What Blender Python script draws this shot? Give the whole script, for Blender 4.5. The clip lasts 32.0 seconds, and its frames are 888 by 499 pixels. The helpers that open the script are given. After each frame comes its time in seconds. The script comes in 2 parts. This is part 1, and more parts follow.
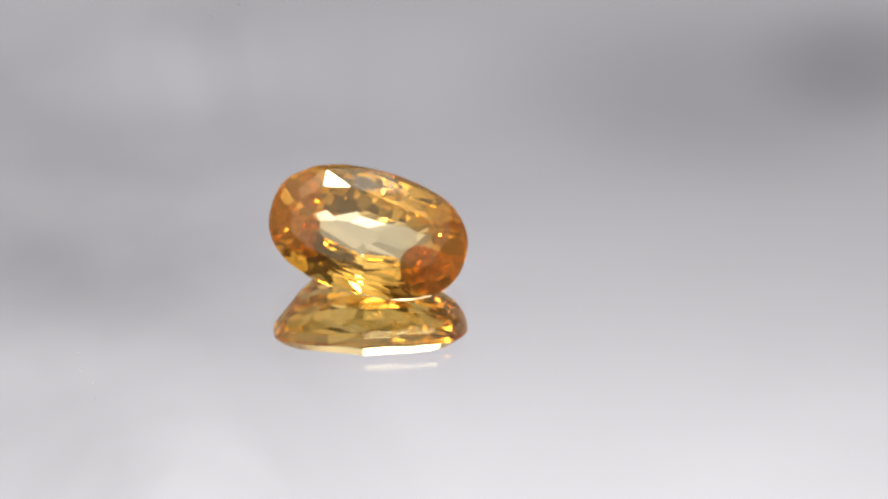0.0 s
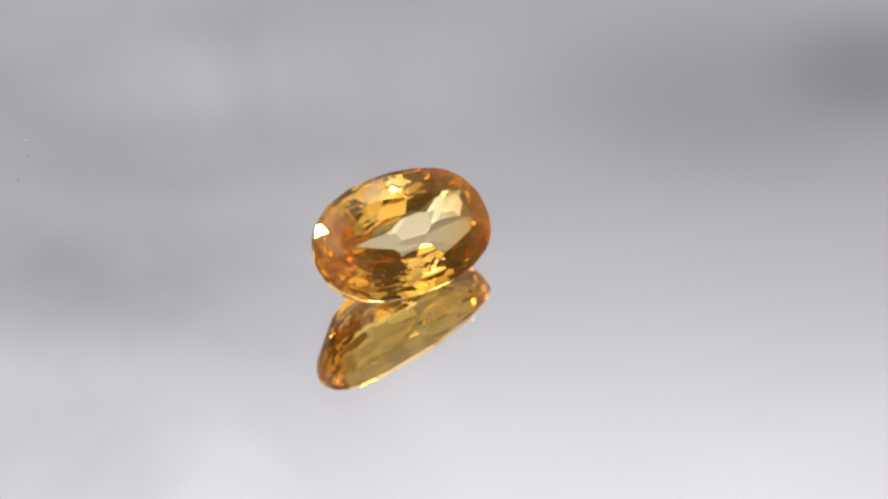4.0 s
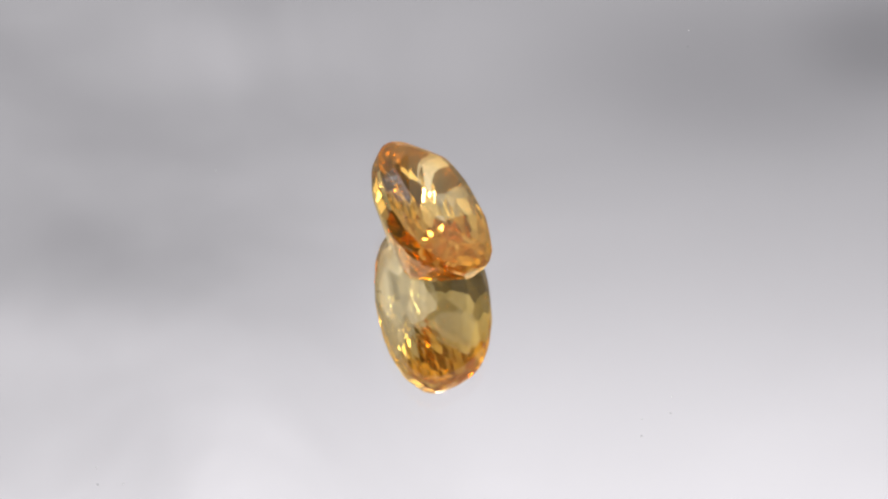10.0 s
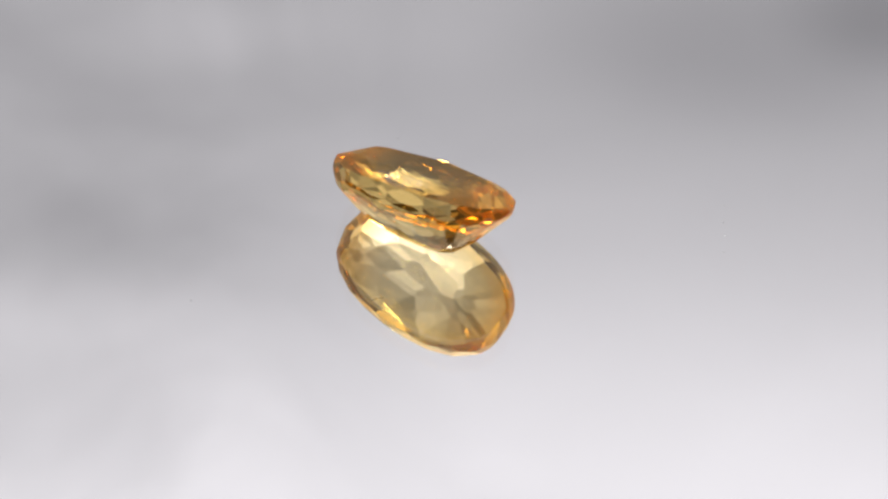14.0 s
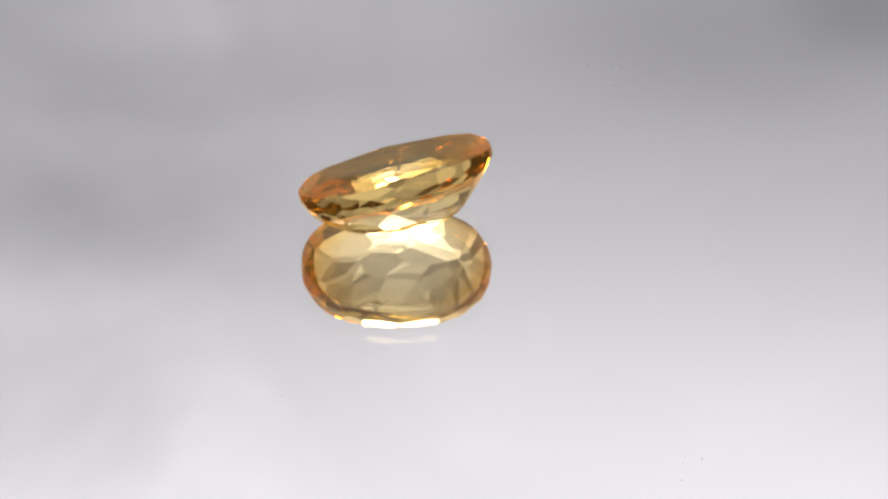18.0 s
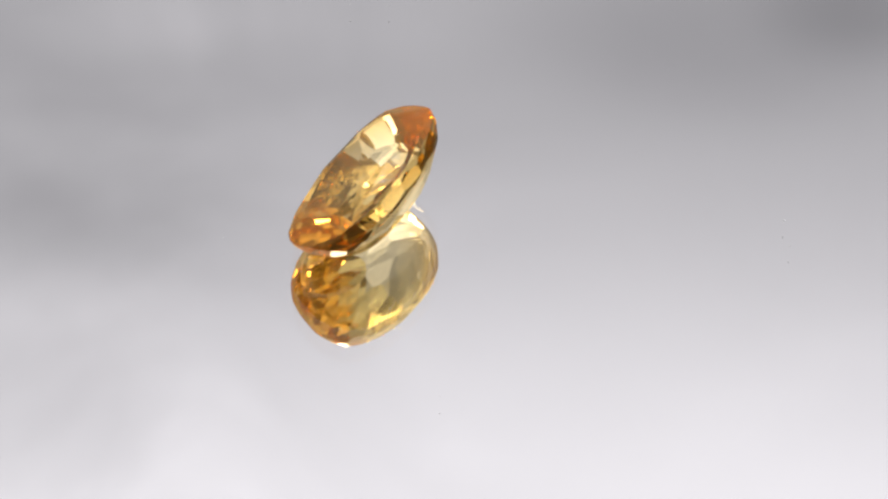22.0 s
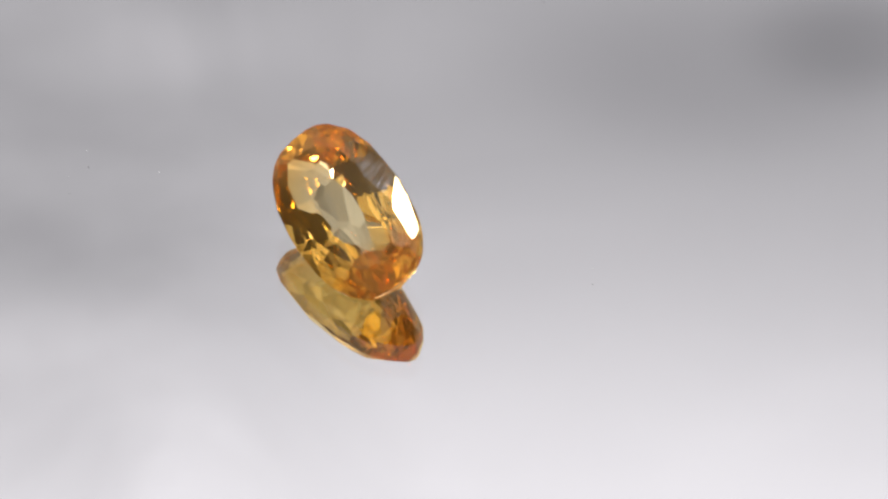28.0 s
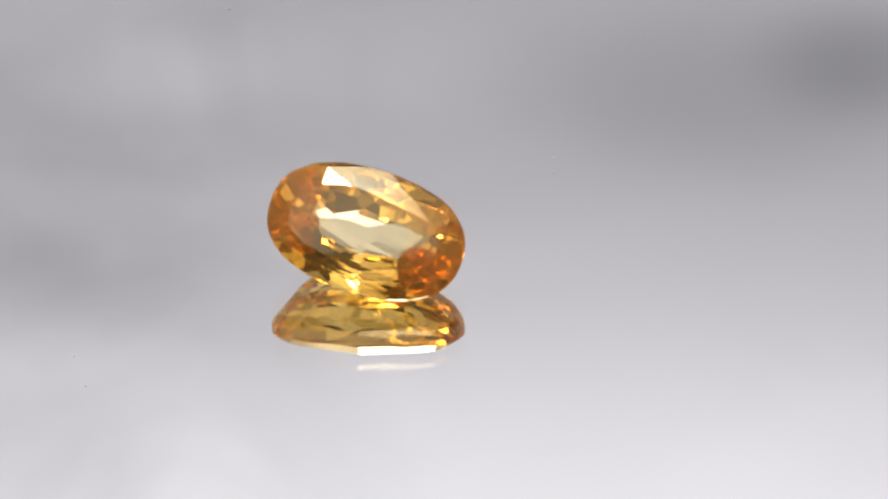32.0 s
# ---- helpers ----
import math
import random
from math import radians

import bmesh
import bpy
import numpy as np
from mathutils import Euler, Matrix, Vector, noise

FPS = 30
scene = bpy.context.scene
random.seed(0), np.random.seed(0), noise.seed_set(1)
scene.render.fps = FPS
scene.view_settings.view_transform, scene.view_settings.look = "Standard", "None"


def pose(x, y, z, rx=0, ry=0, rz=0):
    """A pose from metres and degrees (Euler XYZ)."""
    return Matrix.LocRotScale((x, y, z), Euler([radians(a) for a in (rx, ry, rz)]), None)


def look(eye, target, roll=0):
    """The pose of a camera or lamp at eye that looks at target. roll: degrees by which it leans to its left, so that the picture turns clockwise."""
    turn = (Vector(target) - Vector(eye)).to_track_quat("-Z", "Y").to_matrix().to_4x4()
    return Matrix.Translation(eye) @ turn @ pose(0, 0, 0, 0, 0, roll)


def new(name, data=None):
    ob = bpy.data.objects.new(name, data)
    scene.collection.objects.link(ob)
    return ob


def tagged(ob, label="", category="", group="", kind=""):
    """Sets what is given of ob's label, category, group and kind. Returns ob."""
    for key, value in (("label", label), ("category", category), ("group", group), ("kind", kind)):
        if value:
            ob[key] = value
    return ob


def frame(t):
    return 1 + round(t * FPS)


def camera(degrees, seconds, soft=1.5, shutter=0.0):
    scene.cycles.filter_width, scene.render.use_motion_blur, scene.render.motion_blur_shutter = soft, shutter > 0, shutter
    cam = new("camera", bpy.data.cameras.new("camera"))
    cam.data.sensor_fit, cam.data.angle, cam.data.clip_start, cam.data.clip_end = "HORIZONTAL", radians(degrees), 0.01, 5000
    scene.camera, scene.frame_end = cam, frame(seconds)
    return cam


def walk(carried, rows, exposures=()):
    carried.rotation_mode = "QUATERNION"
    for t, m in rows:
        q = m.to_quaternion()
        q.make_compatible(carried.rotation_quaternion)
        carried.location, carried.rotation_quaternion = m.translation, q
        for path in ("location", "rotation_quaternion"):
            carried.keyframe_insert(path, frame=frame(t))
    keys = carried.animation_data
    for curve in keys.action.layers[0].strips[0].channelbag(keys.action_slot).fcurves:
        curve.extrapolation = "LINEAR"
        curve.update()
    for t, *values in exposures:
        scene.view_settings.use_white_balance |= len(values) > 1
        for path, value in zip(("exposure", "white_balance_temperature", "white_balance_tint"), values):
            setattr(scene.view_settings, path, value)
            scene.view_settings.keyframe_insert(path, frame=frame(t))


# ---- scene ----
# A faceted yellow stone lies tilted on a round back-silvered mirror that turns once in about 32 s
# under a bright overcast sky; the camera stands still close above it. MM turns millimetres into metres.
MM = 0.001
SECONDS = 32.0
PERIOD = 32.283                      # one turn of the mirror
AXIS_LEAN = (0.0022, 0.0033)         # the mirror is not quite square to its axis

# ---- camera ----
cam = camera(11.764, SECONDS, soft=2.4)
CAM_POSE = look((2.453 * MM, -131.066 * MM, 145.836 * MM), (2.453 * MM, -0.2008 * MM, -0.18 * MM), roll=-0.287)
walk(cam, [(0.0, CAM_POSE), (SECONDS, CAM_POSE)], exposures=[(0.0, 0.0), (SECONDS, 0.0)])
scene.cycles.max_bounces = 40
scene.cycles.transmission_bounces = 40
scene.cycles.glossy_bounces = 40

# ---- world and sun ----
SUN_AZ, SUN_EL = 75.0, 88.0          # azimuth from +y towards +x


def heading(az, el):
    a, e = radians(az), radians(el)
    return Vector((math.sin(a) * math.cos(e), math.cos(a) * math.cos(e), math.sin(e)))


class Nodes:
    """Short hand for building a node tree."""

    def __init__(self, tree):
        self.tree = tree
        tree.nodes.clear()

    def add(self, kind, inputs=None, **props):
        n = self.tree.nodes.new(kind)
        for k, v in props.items():
            setattr(n, k, v)
        for k, v in (inputs or {}).items():
            if isinstance(v, bpy.types.NodeSocket):
                self.tree.links.new(v, n.inputs[k])
            else:
                n.inputs[k].default_value = v
        return n

    def math(self, op, a, b=0.0):
        return self.add("ShaderNodeMath", {0: a, 1: b}, operation=op).outputs[0]

    def ramp(self, fac, stops):
        n = self.add("ShaderNodeValToRGB", {0: fac})
        n.color_ramp.interpolation = "B_SPLINE"
        els = n.color_ramp.elements
        while len(els) < len(stops):
            els.new(0.5)
        for e, (p, c) in zip(els, stops):
            e.position = p
            e.color = (*c, 1) if isinstance(c, tuple) else (c, c, c, 1)
        return n.outputs[0]


# brightness of the cloud cover by the sine of its height; it is thin and bright overhead
SKY_LAYERS = [(0.0, 0.38), (0.22, 0.48), (0.4, 0.52), (0.55, 0.52), (0.67, 0.43), (0.72, 0.425), (0.742, 0.52), (0.765, 0.76), (0.79, 0.97),
              (0.84, 1.0), (0.89, 1.15), (0.92, 1.3), (0.95, 1.45), (0.99, 2.1)]


def overcast_sky():
    world = bpy.data.worlds.new("overcast_sky")
    world.use_nodes = True
    scene.world = world
    n = Nodes(world.node_tree)
    way = n.add("ShaderNodeTexCoord").outputs["Generated"]
    z = n.add("ShaderNodeVectorMath", {0: way, 1: (0.02, 0.0, 1.0)}, operation="DOT_PRODUCT").outputs["Value"]
    layer = n.ramp(z, [(p, v * 0.1) for p, v in SKY_LAYERS])
    layer = n.math("MULTIPLY", layer, 10.0)
    drawn = n.add("ShaderNodeVectorMath", {0: way, 1: (13.0, 20.0, 20.0)}, operation="MULTIPLY").outputs[0]
    puffs = n.add("ShaderNodeTexNoise", {"Vector": drawn, "Scale": 1.0, "Detail": 4.0, "Roughness": 0.5, "Distortion": 0.6}).outputs[0]
    side = n.add("ShaderNodeSeparateXYZ", {0: way}).outputs[0]
    broken = n.add("ShaderNodeMapRange", {0: side, 1: -0.07, 2: 0.05, 3: 1.0, 4: 0.2}, interpolation_type="SMOOTHSTEP").outputs[0]
    puffs = n.add("ShaderNodeMapRange", {0: puffs, 1: 0.3, 2: 0.7, 3: -0.13, 4: 0.10}).outputs[0]
    light = n.math("MULTIPLY", layer, n.math("ADD", 1.0, n.math("MULTIPLY", puffs, broken)))
    # broad banks of cloud over the rest of the sky
    banks = n.add("ShaderNodeTexNoise", {"Vector": way, "Scale": 5.2, "Detail": 3.0, "Roughness": 0.55}).outputs[0]
    banks = n.add("ShaderNodeMapRange", {0: banks, 1: 0.38, 2: 0.66, 3: -0.5, 4: 0.6}).outputs[0]
    ahead = n.add("ShaderNodeVectorMath", {0: way, 1: cloud_at(0, 0)}, operation="DOT_PRODUCT").outputs["Value"]
    calm = n.add("ShaderNodeMapRange", {0: ahead, 1: math.cos(radians(18)), 2: math.cos(radians(9)), 3: 1.0, 4: 0.0}, interpolation_type="SMOOTHSTEP").outputs[0]
    light = n.math("MULTIPLY", light, n.math("ADD", 1.0, n.math("MULTIPLY", banks, calm)))
    # the few cloud shapes that the mirror shows
    for d, across, along, gain in CLOUDS:
        off = n.add("ShaderNodeVectorMath", {0: way, 1: d}, operation="SUBTRACT").outputs[0]
        off = n.add("ShaderNodeVectorMath", {0: off, 1: (1 / across, 1 / along, 1 / along)}, operation="MULTIPLY").outputs[0]
        far = n.add("ShaderNodeVectorMath", {0: off}, operation="LENGTH").outputs["Value"]
        blob = n.add("ShaderNodeMapRange", {0: far, 1: 0.0, 2: 1.0, 3: gain, 4: 1.0}, interpolation_type="SMOOTHERSTEP").outputs[0]
        light = n.math("MULTIPLY", light, blob)
    # the sun's glow through the thin cloud overhead
    near = n.add("ShaderNodeVectorMath", {0: way, 1: heading(SUN_AZ, SUN_EL)}, operation="DOT_PRODUCT").outputs["Value"]
    glow = n.add("ShaderNodeMapRange", {0: near, 1: math.cos(radians(9.4)), 2: math.cos(radians(4.5)), 3: 0.0, 4: 24.0}, interpolation_type="SMOOTHSTEP").outputs[0]
    light = n.math("ADD", light, glow)
    grey = n.add("ShaderNodeMix", {0: 1.0, 6: (1.03, 0.985, 1.022, 1.0), 7: light}, data_type="RGBA", blend_type="MULTIPLY").outputs[2]
    sky = n.add("ShaderNodeTexSky", sky_type="NISHITA", sun_disc=False, sun_elevation=radians(SUN_EL), sun_rotation=radians(SUN_AZ)).outputs[0]
    faint = n.add("ShaderNodeMix", {0: 1.0, 6: (0.004, 0.004, 0.004, 1.0), 7: sky}, data_type="RGBA", blend_type="MULTIPLY").outputs[2]
    both = n.add("ShaderNodeMix", {0: 1.0, 6: grey, 7: faint}, data_type="RGBA", blend_type="ADD").outputs[2]
    bg = n.add("ShaderNodeBackground", {"Color": both, "Strength": 1.0}).outputs[0]
    n.add("ShaderNodeOutputWorld", {"Surface": bg})


def cloud_at(u, v):
    """A heading from its place across (u) and up (v) the mirrored patch of sky, in radians off its middle."""
    return Vector((u, 0.6674 - 0.7447 * v, 0.7447 + 0.6674 * v)).normalized()


# v grows upwards in the sky, that is down in the mirror
CLOUDS = [
    (cloud_at(-0.088, 0.000), 0.056, 0.028, 0.76),
    (cloud_at(-0.098, 0.040), 0.060, 0.034, 0.84),
    (cloud_at(0.072, -0.043), 0.080, 0.034, 0.78),
    (cloud_at(0.102, -0.050), 0.040, 0.022, 0.73),
    (cloud_at(-0.064, -0.047), 0.040, 0.016, 1.14),
    (cloud_at(-0.018, -0.050), 0.055, 0.024, 1.11),
    (cloud_at(-0.085, -0.018), 0.030, 0.012, 1.06),
]
overcast_sky()
sun_data = bpy.data.lights.new("veiled_sun", "SUN")
sun_data.energy, sun_data.angle, sun_data.color = 1.5, radians(11), (1.0, 0.985, 0.96)
sun = new("veiled_sun", sun_data)
sun.matrix_world = look(heading(SUN_AZ, SUN_EL) * 3.0, (0, 0, 0))


# ---- materials ----
def material(name):
    m = bpy.data.materials.new(name)
    m.use_nodes = True
    return m, Nodes(m.node_tree)


def gem_glass(name, rough, heart, ends, scuff=0.0, silk=0.0, scratch_sheen=0.0):
    """Corundum: each passage and each inner reflection takes out some blue and green."""
    m, n = material(name)
    co = n.add("ShaderNodeTexCoord").outputs["Object"]
    fine = n.add("ShaderNodeTexNoise", {"Vector": co, "Scale": 900.0, "Detail": 3.0}).outputs[0]
    # colour zoning: paler in the heart of the crystal, more orange towards its ends
    off = n.add("ShaderNodeVectorMath", {0: co, 1: (222.0, 330.0, 0.0)}, operation="MULTIPLY").outputs[0]
    far = n.add("ShaderNodeVectorMath", {0: off}, operation="LENGTH").outputs["Value"]
    cloud = n.add("ShaderNodeTexNoise", {"Vector": co, "Scale": 260.0, "Detail": 2.0}).outputs[0]
    far = n.math("ADD", far, n.math("MULTIPLY", cloud, 0.3))
    zone = n.add("ShaderNodeMapRange", {0: far, 1: 0.48, 2: 1.1, 3: 0.0, 4: 1.0}, interpolation_type="SMOOTHSTEP").outputs[0]
    tint = n.add("ShaderNodeMix", {0: zone, 6: (*heart, 1), 7: (*ends, 1)}, data_type="RGBA").outputs[2]
    bump = n.add("ShaderNodeBump", {"Strength": 0.02 + scuff, "Distance": 0.00002, "Height": fine}).outputs[0]
    thin = n.add("ShaderNodeMix", {0: zone, 6: (0.988, 0.893, 0.61, 1), 7: (0.968, 0.812, 0.46, 1)}, data_type="RGBA").outputs[2]
    through_it = n.add("ShaderNodeBsdfRefraction", {"Color": tint, "Roughness": rough, "IOR": 1.768, "Normal": bump}).outputs[0]
    off_it = n.add("ShaderNodeBsdfGlossy", {"Color": thin, "Roughness": rough, "Normal": bump}).outputs[0]
    share = n.add("ShaderNodeFresnel", {"IOR": 1.768}).outputs[0]
    glass = n.add("ShaderNodeMixShader", {0: share, 1: through_it, 2: off_it}).outputs[0]
    if silk:
        # fine silk under the facets scatters a soft peach light, most of it towards the ends
        dull = n.add("ShaderNodeBsdfDiffuse", {"Color": (0.80, 0.40, 0.12, 1)}).outputs[0]
        lit = n.add("ShaderNodeBsdfTranslucent", {"Color": (0.80, 0.40, 0.12, 1)}).outputs[0]
        haze = n.add("ShaderNodeMixShader", {0: 0.5, 1: dull, 2: lit}).outputs[0]
        along = n.add("ShaderNodeVectorMath", {0: co, 1: (222.0, 110.0, 0.0)}, operation="MULTIPLY").outputs[0]
        tip = n.add("ShaderNodeVectorMath", {0: along}, operation="LENGTH").outputs["Value"]
        wisps = n.add("ShaderNodeTexNoise", {"Vector": co, "Scale": 1400.0, "Detail": 4.0, "Roughness": 0.65}).outputs[0]
        tip = n.math("ADD", tip, n.math("MULTIPLY", wisps, 0.7))
        much = n.add("ShaderNodeMapRange", {0: tip, 1: 0.65, 2: 1.3, 3: silk * 0.1, 4: silk}, interpolation_type="SMOOTHSTEP").outputs[0]
        glass = n.add("ShaderNodeMixShader", {0: much, 1: glass, 2: haze}).outputs[0]
    if scratch_sheen:
        # crossed polishing marks and a bruised patch; their milky grey also paints in reflected sky
        turned_co = n.add("ShaderNodeVectorRotate", {"Vector": co, "Angle": radians(62)}, rotation_type="Z_AXIS").outputs[0]
        stretched = n.add("ShaderNodeVectorMath", {0: turned_co, 1: (900.0, 9000.0, 900.0)}, operation="MULTIPLY").outputs[0]
        lines = n.add("ShaderNodeTexNoise", {"Vector": stretched, "Scale": 1.0, "Detail": 3.0, "Roughness": 0.6}).outputs[0]
        lines = n.add("ShaderNodeMapRange", {0: lines, 1: 0.48, 2: 0.66}).outputs[0]
        patch = n.add("ShaderNodeTexNoise", {"Vector": co, "Scale": 620.0, "Detail": 3.0}).outputs[0]
        patch = n.add("ShaderNodeMapRange", {0: patch, 1: 0.40, 2: 0.58}).outputs[0]
        milky = n.add("ShaderNodeBsdfDiffuse", {"Color": (0.62, 0.60, 0.60, 1)}).outputs[0]
        share = n.math("MULTIPLY", n.math("ADD", n.math("MULTIPLY", lines, 0.75), 0.25), n.math("MULTIPLY", patch, scratch_sheen))
        glass = n.add("ShaderNodeMixShader", {0: share, 1: glass, 2: milky}).outputs[0]
    n.add("ShaderNodeOutputMaterial", {"Surface": glass})
    return m


def plain(name, colour, rough=0.5, metal=0.0, grain=200.0, spread=0.06):
    m, n = material(name)
    co = n.add("ShaderNodeTexCoord").outputs["Object"]
    coarse = n.add("ShaderNodeTexNoise", {"Vector": co, "Scale": grain * 0.08, "Detail": 4.0}).outputs[0]
    fine = n.add("ShaderNodeTexNoise", {"Vector": co, "Scale": grain, "Detail": 4.0}).outputs[0]
    mixed = n.math("ADD", n.math("MULTIPLY", coarse, 0.6), n.math("MULTIPLY", fine, 0.4))
    lo, hi = (tuple(c * k for c in colour) + (1,) for k in (1 - spread, 1 + spread))
    col = n.add("ShaderNodeMix", {0: mixed, 6: lo, 7: hi}, data_type="RGBA").outputs[2]
    bump = n.add("ShaderNodeBump", {"Strength": 0.1, "Distance": 0.0005, "Height": fine}).outputs[0]
    bsdf = n.add("ShaderNodeBsdfPrincipled", {"Base Color": col, "Roughness": rough, "Metallic": metal, "Normal": bump}).outputs[0]
    n.add("ShaderNodeOutputMaterial", {"Surface": bsdf})
    return m


def clear_glass():
    m, n = material("mirror_glass")
    g = n.add("ShaderNodeBsdfGlass", {"Color": (0.995, 1.0, 0.998, 1), "Roughness": 0.0, "IOR": 1.52}).outputs[0]
    n.add("ShaderNodeOutputMaterial", {"Surface": g})
    return m


def silvering():
    m, n = material("silvering")
    g = n.add("ShaderNodeBsdfGlossy", {"Color": (0.93, 0.93, 0.935, 1), "Roughness": 0.0}).outputs[0]
    n.add("ShaderNodeOutputMaterial", {"Surface": g})
    return m


def dust_fluff():
    """Pale lint."""
    m, n = material("dust")
    d = n.add("ShaderNodeBsdfDiffuse", {"Color": (0.5, 0.5, 0.5, 1)}).outputs[0]
    n.add("ShaderNodeOutputMaterial", {"Surface": d})
    return m


STONE = gem_glass("golden_corundum", 0.02, (0.985, 0.885, 0.67), (0.95, 0.765, 0.40), 0.02, 0.30)
STONE_BACK = gem_glass("pale_golden_corundum", 0.04, (0.99, 0.945, 0.745), (0.98, 0.83, 0.49), 0.0, 0.03)
STONE_GIRDLE = gem_glass("unpolished_corundum", 0.16, (0.985, 0.88, 0.62), (0.975, 0.80, 0.46), 0.15)
STONE_WORN = gem_glass("scuffed_corundum", 0.06, (0.985, 0.90, 0.68), (0.98, 0.79, 0.42), 0.1, 0.05, 0.30)
MIRROR_GLASS, SILVER = clear_glass(), silvering()
TABLE_GREY = plain("grey_tabletop", (0.3, 0.3, 0.31))
WALL_GREY = plain("grey_wall", (0.09, 0.09, 0.093), 0.8, grain=20.0)
DUST = dust_fluff()


def healed_crack():
    """The milky wisps of a healed crack inside the stone."""
    m, n = material("healed_crack")
    co = n.add("ShaderNodeTexCoord").outputs["Object"]
    patchy = n.add("ShaderNodeTexNoise", {"Vector": co, "Scale": 5200.0, "Detail": 3.0}).outputs[0]
    patchy = n.add("ShaderNodeMapRange", {0: patchy, 1: 0.35, 2: 0.62, 3: 0.15, 4: 0.95}).outputs[0]
    d = n.add("ShaderNodeBsdfDiffuse", {"Color": (0.95, 0.92, 0.82, 1)}).outputs[0]
    lit = n.add("ShaderNodeBsdfTranslucent", {"Color": (0.95, 0.92, 0.82, 1)}).outputs[0]
    milk = n.add("ShaderNodeMixShader", {0: 0.5, 1: d, 2: lit}).outputs[0]
    gap = n.add("ShaderNodeBsdfTransparent").outputs[0]
    n.add("ShaderNodeOutputMaterial", {"Surface": n.add("ShaderNodeMixShader", {0: patchy, 1: gap, 2: milk}).outputs[0]})
    return m


CRACK = healed_crack()


def link_mesh(name, bm, mat, smooth=False):
    me = bpy.data.meshes.new(name)
    bm.to_mesh(me)
    bm.free()
    me.materials.append(mat)
    for p in me.polygons:
        p.use_smooth = smooth
    return new(name, me)


def part(name, bm, mat, parent, label="", smooth=False):
    ob = link_mesh(name, bm, mat, smooth)
    ob.parent = parent
    return tagged(ob, label=label)


def box(x0, x1, y0, y1, z0, z1):
    bm = bmesh.new()
    bmesh.ops.create_cube(bm, size=1.0)
    for v in bm.verts:
        v.co = Vector(((x0, x1)[v.co.x > 0], (y0, y1)[v.co.y > 0], (z0, z1)[v.co.z > 0]))
    return bm


# ---- structure: a plain table, and unseen walls behind and beside the camera ----
tagged(link_mesh("floor", box(-60, 60, -0.9, 120, -0.05, -0.0045), TABLE_GREY), "plain grey tabletop under the turning mirror", "table", kind="structure")
# out of view, added as dark surroundings for the stone to reflect
for name, extent in (("unseen_wall_south", (-1.3, 1.3, -1.0, -0.9, -0.05, 2.3)), ("unseen_wall_west", (-1.4, -1.3, -1.0, 0.6, -0.05, 1.5)), ("unseen_wall_east", (1.3, 1.4, -1.0, 0.6, -0.05, 1.5))):
    tagged(link_mesh(name, box(*extent), WALL_GREY), "unseen dull grey wall added to darken what the stone reflects", "wall", kind="structure")

# ---- the mirror ----
GLASS_DEPTH = 1.03 * MM
MIRROR_RADIUS = 75 * MM


def disc(radius, z_top, z_bottom, close_bottom, n=160):
    bm = bmesh.new()
    top = [bm.verts.new((radius * math.cos(a), radius * math.sin(a), z_top)) for a in np.linspace(0, 2 * math.pi, n, endpoint=False)]
    low = [bm.verts.new((v.co.x, v.co.y, z_bottom)) for v in top]
    bm.faces.new(top)
    for i in range(n):
        bm.faces.new((top[i - 1], low[i - 1], low[i], top[i]))
    if close_bottom:
        bm.faces.new(list(reversed(low)))
    return bm


mirror = tagged(new("turning_mirror"), "round back-silvered glass mirror slowly turning, spotless but for dust", "mirror")
part("glass_sheet", disc(MIRROR_RADIUS, 0.0, -GLASS_DEPTH, False), MIRROR_GLASS, mirror, "clear polished glass sheet")
part("silver_backing", disc(MIRROR_RADIUS, -GLASS_DEPTH, -4 * MM, True), SILVER, mirror, "bright silver coating")


def speck(seed, size):
    """A crumb of dust: a small irregular flake resting on the glass."""
    rng = random.Random(seed)
    bm = bmesh.new()
    bmesh.ops.create_icosphere(bm, subdivisions=1, radius=size)
    for v in bm.verts:
        v.co = Vector((v.co.x * rng.uniform(0.6, 1.5), v.co.y * rng.uniform(0.6, 1.5), v.co.z * 0.25 + size * 0.25))
    return bm


for i, (x, y, size) in enumerate(((-13.8, -6.5, 0.05), (-13.1, -8.2, 0.055), (-8.7, 15.8, 0.06), (-7.4, 16.6, 0.055), (7.3, 5.8, 0.05), (2.8, -7.1, 0.045), (7.4, -18.1, 0.05), (-10.5, -4.9, 0.035))):
    grain = part("dust_speck", speck(i, size * 0.65 * MM), DUST, mirror, "tiny pale grain of dust")
    grain.location = (x * MM, y * MM, 0.002 * MM)

# ---- the stone, cut facet by facet in millimetres ----
HALF_LENGTH, HALF_WIDTH, SQUARENESS = 4.5, 2.815, 2.35
OUTLINE = []
for a in np.linspace(0, 2 * math.pi, 72, endpoint=False):
    c, s = math.cos(a), math.sin(a)
    OUTLINE.append((HALF_LENGTH * math.copysign(abs(c) ** (2 / SQUARENESS), c), HALF_WIDTH * math.copysign(abs(s) ** (2 / SQUARENESS), s)))


def reach(phi, sx, sy, shift=(0, 0)):
    """How far a scaled and shifted outline reaches in the heading phi."""
    c, s = math.cos(phi), math.sin(phi)
    return max(x * sx * c + y * sy * s for x, y in OUTLINE) + shift[0] * c + shift[1] * s


def ring_reach(phi, ring):
    """How far a ring (inset, z, shift, shortening) of the stone reaches in the heading phi."""
    return reach(phi, ring[3] if len(ring) > 3 else 1, 1, ring[2]) - ring[0]


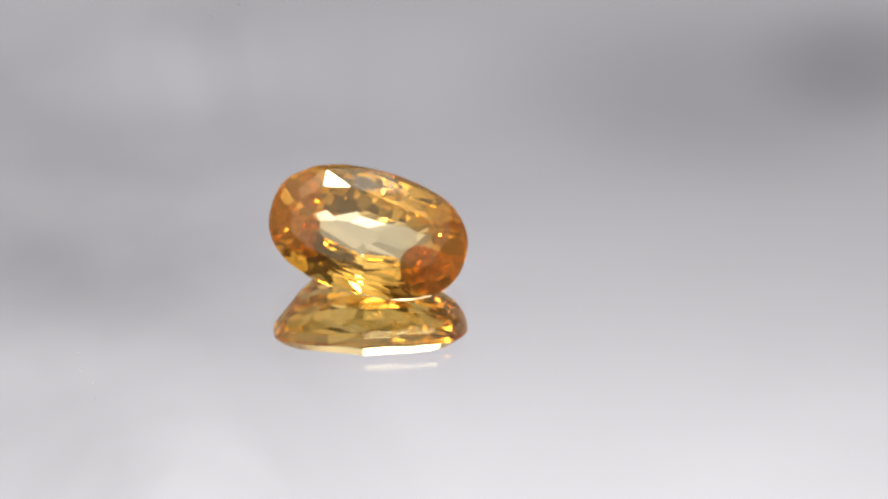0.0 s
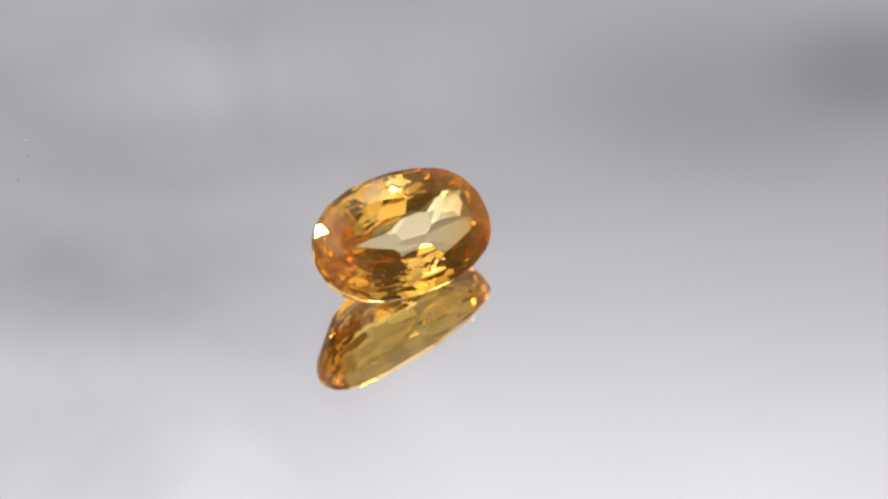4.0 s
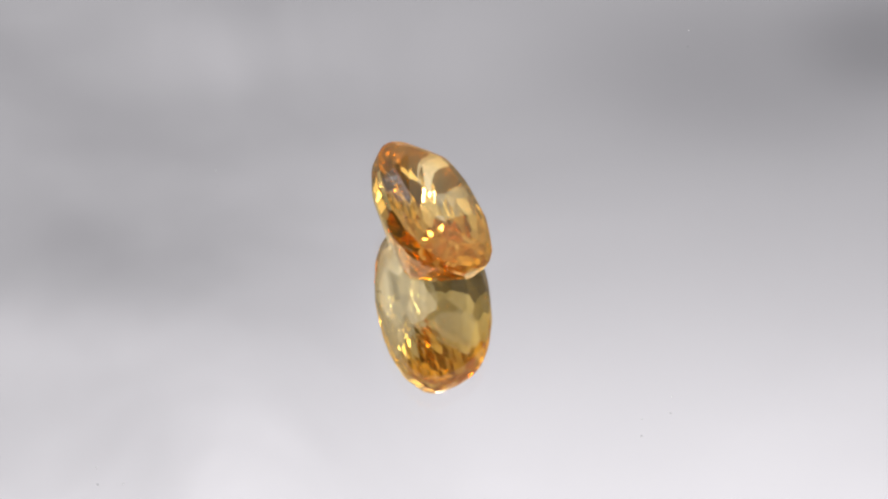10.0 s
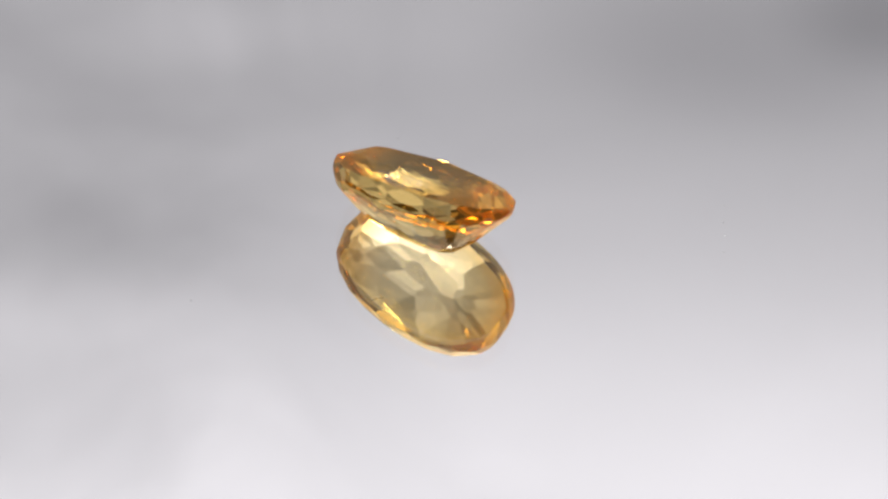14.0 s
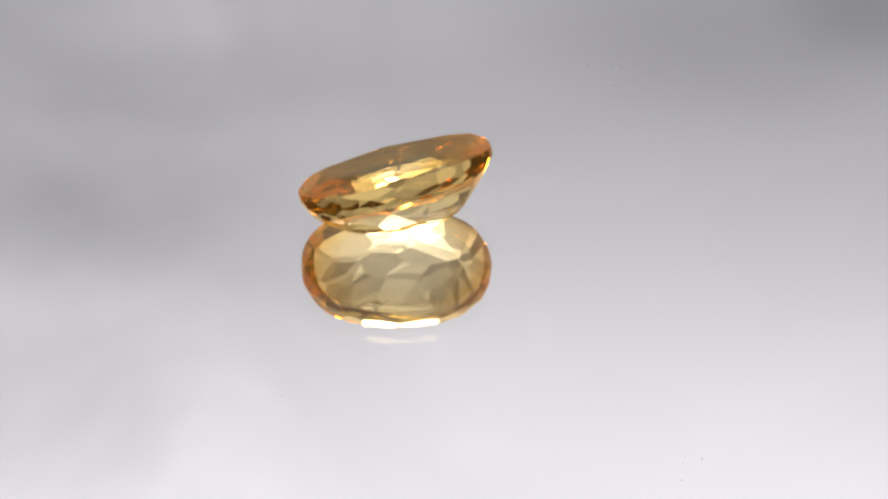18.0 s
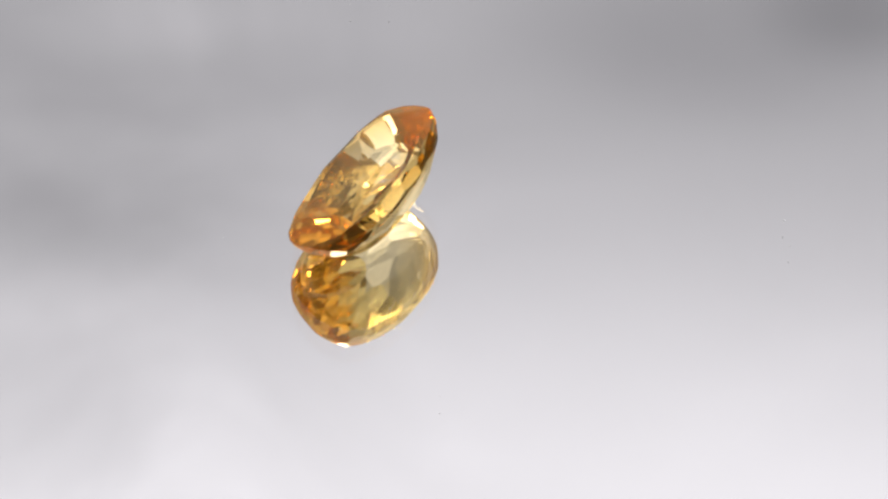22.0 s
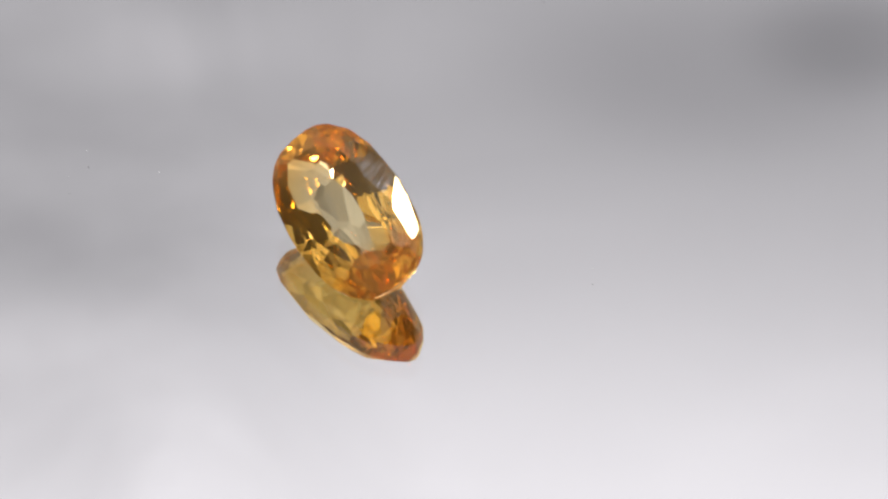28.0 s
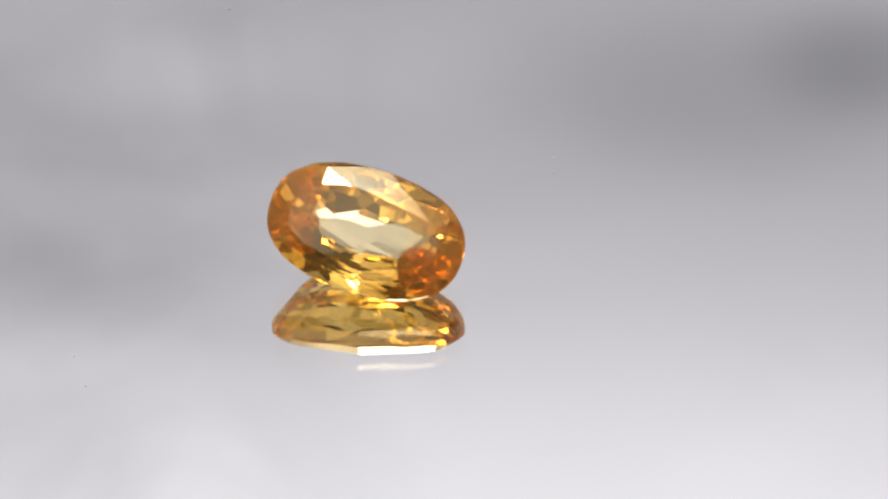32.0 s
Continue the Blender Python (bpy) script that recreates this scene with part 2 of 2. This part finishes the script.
def mains(ring, cuts):
    """Planes that touch a ring, each with its own heading and slope from the table in degrees, some ground a little deeper."""
    planes = []
    for az, slope, *deeper in cuts:
        phi, tilt = radians(az), radians(slope)
        nrm = Vector((math.cos(phi) * math.sin(tilt), math.sin(phi) * math.sin(tilt), math.cos(tilt)))
        r = ring_reach(phi, ring) - sum(deeper)
        planes.append((nrm, nrm.dot(Vector((math.cos(phi) * r, math.sin(phi) * r, ring[1])))))
    return planes


def cut(bm, nrm, dist, tag):
    """Grind away all that lies beyond the plane and close the new facet."""
    r = bmesh.ops.bisect_plane(bm, geom=bm.verts[:] + bm.edges[:] + bm.faces[:], dist=1e-5, plane_co=nrm * dist, plane_no=nrm, clear_outer=True)
    edges = [e for e in r["geom_cut"] if isinstance(e, bmesh.types.BMEdge) and e.is_boundary]
    if len(edges) < 3:
        return
    for f in bmesh.ops.contextual_create(bm, geom=edges)["faces"]:
        f.material_index = tag
        f.normal_update()
        if f.normal.dot(nrm) < 0:
            f.normal_flip()


NO_SHIFT = (0, 0)


def plane_at(point, az, slope):
    """A plane through a point, from its heading and its slope in degrees."""
    phi, tilt = radians(az), radians(slope)
    nrm = Vector((math.cos(phi) * math.sin(tilt), math.sin(phi) * math.sin(tilt), math.cos(tilt)))
    return nrm, nrm.dot(Vector(point))


def halves(points, z=0.12):
    """The upper girdle facets: each rises from the girdle to one meeting point of the crown."""
    planes = []
    for (x, y, top), *headings in points:
        for az in headings:
            c, s = math.cos(radians(az)), math.sin(radians(az))
            planes.append(plane_at((x, y, top), az, math.degrees(math.atan2(top - z, ring_reach(radians(az), (0, z, NO_SHIFT)) - x * c - y * s))))
    return planes


# the pavilion, row by row: heading, slope from the table in degrees, and how much deeper than its ring each facet is ground
RING_1 = (-0.012, -0.10, NO_SHIFT)
RING_STEP = (0.06, -0.70, NO_SHIFT, 0.98)
RING_2 = (0.105, -0.76, (0.03, -0.01), 0.965)
RING_3 = (0.98, -1.70, (0.06, -0.03), 0.96)
RING_4 = (1.66, -2.26, (0.24, -0.07), 0.94)
RING_5 = (2.18, -2.60, (0.42, -0.10), 0.93)
LOWER = [(14, 108), (45, 99, 0.03), (62, 98, 0.05), (76, 96.3, 0.06), (84, 98.7, 0.07), (96, 100.7, 0.08), (108, 100.5, 0.09), (127, 98, 0.09),
         (150, 100, 0.05), (168, 104, 0.02), (-168, 106, -0.02), (-147, 105.5, 0.03), (-128, 103, 0.02), (-111, 104, 0.02), (-96, 102, 0.01),
         (-84, 101), (-68, 102), (-45, 104), (-14, 109, 0.02)]
STEP = [(30, 119, 0.02), (55, 117, 0.02), (70, 116, 0.05), (80, 117, 0.08), (90, 116, 0.08), (101, 117, 0.12), (115, 116, 0.13), (136, 117, 0.15), (160, 119, 0.12),
        (-160, 121, 0.09), (-138, 119, 0.06), (-118, 118, 0.08), (-104, 117, 0.06), (-90, 117, 0.03), (-74, 117, 0.05), (-55, 118, 0.05), (-30, 120, 0.08)]
FIRST = [(0, 134, -0.03), (24, 132, -0.12), (63, 133, -0.14), (78, 134, -0.04), (95, 134, -0.01), (107, 134, 0.02),
         (124, 133, 0.05), (145, 133, 0.04), (157, 133.5), (173, 131, 0.01), (-171, 130, 0.08), (-154, 133, 0.01), (-121, 136.5, 0.02), (-98, 134),
         (-80, 133), (-63, 133), (-38, 139, 0.11), (-21, 134, 0.03)]
SECOND = [(12, 142, 0.04), (37, 139, -0.06), (57, 139, -0.05), (71, 140, 0.0), (87, 140.5, -0.03), (101, 140, -0.03), (115, 139.5, -0.06), (133, 139.5, -0.10),
          (155, 139, -0.13), (176, 138, -0.12), (-158, 139, -0.08), (-133, 141, -0.02), (-104, 140), (-79, 137),
          (-13, 141, 0.06)]
THIRD = [(20, 149, 0.2), (54, 145, 0.04), (-135, 144, -0.2), (-109, 147), (-77, 144.5),
         (-4, 145, 0.22)]
FOURTH = [(87, 151, -0.15), (128, 147, -0.5), (-111, 155), (-80, 151)]


def break_facets(bm, names, longest=52, sharpest=46):
    """The small facets that break the pavilion's longer edges and the points where its facets meet."""
    rng = random.Random(11)
    bm.normal_update()
    back = {f for f in bm.faces if names[f.material_index] == "pavilion_facet"}
    planes = []
    edges = [e for e in bm.edges if set(e.link_faces) <= back and radians(4) < e.calc_face_angle() < radians(30) and e.verts[0].co.z + e.verts[1].co.z < -1.5]
    for e in sorted(edges, key=lambda e: (round(-e.calc_length(), 4), round(e.verts[0].co.x, 4)))[:longest]:
        nrm = (e.link_faces[0].normal + e.link_faces[1].normal).normalized()
        nrm = (nrm + 0.02 * Vector((rng.uniform(-1, 1), rng.uniform(-1, 1), rng.uniform(-1, 1)))).normalized()
        wide = rng.uniform(0.16, 0.40)
        middle = (e.verts[0].co + e.verts[1].co) / 2
        planes.append((nrm, nrm.dot(middle) - 0.5 * wide * math.tan(e.calc_face_angle() / 2)))
    points = [v for v in bm.verts if set(v.link_faces) <= back and len(v.link_faces) >= 3 and v.co.z < -0.75]
    for v in sorted(points, key=lambda v: (round(v.co.x, 4), round(v.co.y, 4)))[:: max(1, len(points) // sharpest)]:
        nrm = sum((f.normal for f in v.link_faces), Vector()).normalized()
        nrm = (nrm + 0.04 * Vector((rng.uniform(-1, 1), rng.uniform(-1, 1), rng.uniform(-1, 1)))).normalized()
        planes.append((nrm, nrm.dot(v.co) - rng.uniform(0.012, 0.035)))
    return planes


def cut_stone():
    bm = bmesh.new()
    top = [bm.verts.new((x, y, 2.0)) for x, y in OUTLINE]
    low = [bm.verts.new((x, y, -4.0)) for x, y in OUTLINE]
    bm.faces.new(top)
    bm.faces.new(list(reversed(low)))
    for i in range(len(top)):
        bm.faces.new((top[i - 1], low[i - 1], low[i], top[i]))
    # corners of the table, which leans a little, and the points where three crown facets meet beyond its edges
    e, d, a, d2 = (-0.70, 1.69, 0.502), (-2.85, 1.30, 0.481), (-3.475, 0.357, 0.511), (2.69, 1.16, 0.584)
    m0, m1, m2, m3 = (-3.60, 1.10, 0.360), (-2.33, 2.25, 0.342), (1.83, 1.93, 0.418), (3.54, 0.96, 0.47)
    table = plane_at((0, 0, 0.588), 112, 2.68)
    stars = [plane_at(d, 106, 10.8), plane_at((a[0], a[1], a[2] + 0.012), 129.5, 13.2), plane_at(d2, 88, 11.0), plane_at((3.25, 0.15, 0.638), 28, 15)]
    kites = [plane_at(d, 134, 18.2), plane_at(d2, 72.0, 19.6), plane_at((-3.5, 0.2, 0.512), 178, 24), plane_at((3.3, 0.1, 0.636), 3, 25)]
    front = mains((0.45, 0.44, NO_SHIFT), [(230, 15), (256, 16), (290, 15), (318, 17)])
    upper = halves([(m0, 147, 164), (m1, 101, 114), (m3, 30, 14)]) + [plane_at(m2, 75.5, 25.2)]
    upper += mains((0.0, 0.10, NO_SHIFT), [(50, 35), (128, 33), (-152, 39), (-130, 40), (-112, 39, 0.08), (-96, 36, 0.1), (-79, 34.4, 0.1), (-62, 35, 0.08), (-40, 37.5), (-14, 39)])
    # a polished bevel along the girdle's front and round its two ends
    bevel = mains((0.0, -0.08, NO_SHIFT), [(-62, 75), (-74, 75.5), (-86, 76.5), (-98, 78.5), (-110, 82), (-170, 72), (178, 77), (166, 84), (28, 71), (38, 78), (48, 84)])
    jobs = [("worn_crown_facet", [plane_at(e, 92.5, 16.0)]),
            ("crown_facet", kites), ("crown_facet", stars), ("crown_facet", front), ("crown_facet", upper),
            ("table_facet", [table]),
            ("girdle_facet", bevel),
            ("pavilion_facet", mains(RING_1, LOWER)),
            ("pavilion_facet", mains(RING_STEP, STEP)),
            ("pavilion_facet", mains(RING_2, FIRST)),
            ("pavilion_facet", mains(RING_3, SECOND)),
            ("pavilion_facet", mains(RING_4, THIRD)),
            ("pavilion_facet", mains(RING_5, FOURTH)),
            ("pavilion_facet", [plane_at((0.9, 0.1, -2.76), 55, 161), plane_at((0.5, -0.35, -2.80), -58, 166)]),
            ("culet_facet", [(Vector((0, 0, -1)), 2.83)])]
    names = {0: "girdle"}
    for name, planes in jobs:
        for nrm, dist in planes:
            names[len(names)] = name
            cut(bm, nrm, dist, len(names) - 1)
    for nrm, dist in break_facets(bm, names):
        names[len(names)] = "pavilion_facet"
        cut(bm, nrm, dist, len(names) - 1)
    return bm, names


TILT = pose(0, 0, 0, 32.75, 10.7, -11.18)
STONE_AT = Vector((-0.9286 * MM, -1.7944 * MM, 0))


WISPS = (((1.36, 2.10, -0.55), (1.10, 1.80, -0.85), 0.10), ((1.12, 1.84, -0.80), (0.78, 1.52, -1.20), 0.09), ((1.25, 2.00, -0.60), (1.18, 1.70, -0.75), 0.07))


def wisp(begin, end, width, seed, n=9):
    """A thin ragged sliver from begin to end, tapered to both ends, in millimetres."""
    rng = random.Random(seed)
    bm = bmesh.new()
    along = (end - begin).normalized()
    side = along.cross(Vector((0.15, 0.1, 1))).normalized()
    rows = []
    for i in range(n):
        u = i / (n - 1)
        w = width * (0.12 + math.sin(math.pi * u)) * rng.uniform(0.55, 1.0) * 0.5
        mid = begin.lerp(end, u) + side * (0.05 * math.sin(5 * u + seed) + rng.uniform(-0.012, 0.012))
        up = Vector((0, 0, 0.006))
        rows.append([bm.verts.new(p * MM) for p in (mid - side * w, mid + up, mid + side * w, mid - up)])
    for a, b in zip(rows, rows[1:]):
        for k in range(4):
            bm.faces.new((a[k - 1], a[k], b[k], b[k - 1]))
    bm.faces.new(rows[0])
    bm.faces.new(list(reversed(rows[-1])))
    return bm


def build_stone():
    stone = tagged(new("gemstone"), "oval faceted golden yellow sapphire lying tilted on the mirror", "gemstone")
    bm, names = cut_stone()
    lean = Vector((AXIS_LEAN[0], AXIS_LEAN[1], 1)).normalized()
    base = min((TILT @ v.co).dot(lean) for v in bm.verts) * MM + STONE_AT.dot(lean)
    groups = {}
    for f in bm.faces:
        groups.setdefault(f.material_index, []).append([v.co.copy() * MM for v in f.verts])
    bm.free()
    FINISH = {"girdle": STONE_GIRDLE, "worn_crown_facet": STONE_WORN, "pavilion_facet": STONE_BACK, "culet_facet": STONE_BACK}
    labels = {"worn_crown_facet": "scratched crown facet with the grey sky's sheen painted in", "girdle": "thin unpolished orange-yellow edge", "table_facet": "large flat polished top facet"}
    for tag in sorted(groups):
        piece = bmesh.new()
        known = {}
        for face in groups[tag]:
            verts = []
            for co in face:
                key = tuple(round(c * 1e7) for c in co)
                if key not in known:
                    known[key] = piece.verts.new(co)
                verts.append(known[key])
            if len(set(verts)) >= 3:
                piece.faces.new(verts)
        part(names[tag], piece, FINISH.get(names[tag], STONE), stone, labels.get(names[tag], ""))
    for i, (begin, end, width) in enumerate(WISPS):
        part("inclusion", wisp(Vector(begin), Vector(end), width, 40 + i), CRACK, stone, "milky white wisp inside the stone")
    return stone, STONE_AT + Vector((0, 0, 0.003 * MM - base))


stone, STONE_REST = build_stone()


# ---- what turns ----
def turned(t):
    return pose(0, 0, 0, 0, 0, 360.0 * t / PERIOD)


def motions():
    lean = Vector((0, 0, 1)).rotation_difference(Vector((AXIS_LEAN[0], AXIS_LEAN[1], 1))).to_matrix().to_4x4()
    times = [0.5 * i for i in range(int(SECONDS * 2) + 1)]
    walk(mirror, [(t, turned(t) @ lean) for t in times])
    walk(stone, [(t, turned(t) @ Matrix.Translation(STONE_REST) @ TILT) for t in times])


motions()
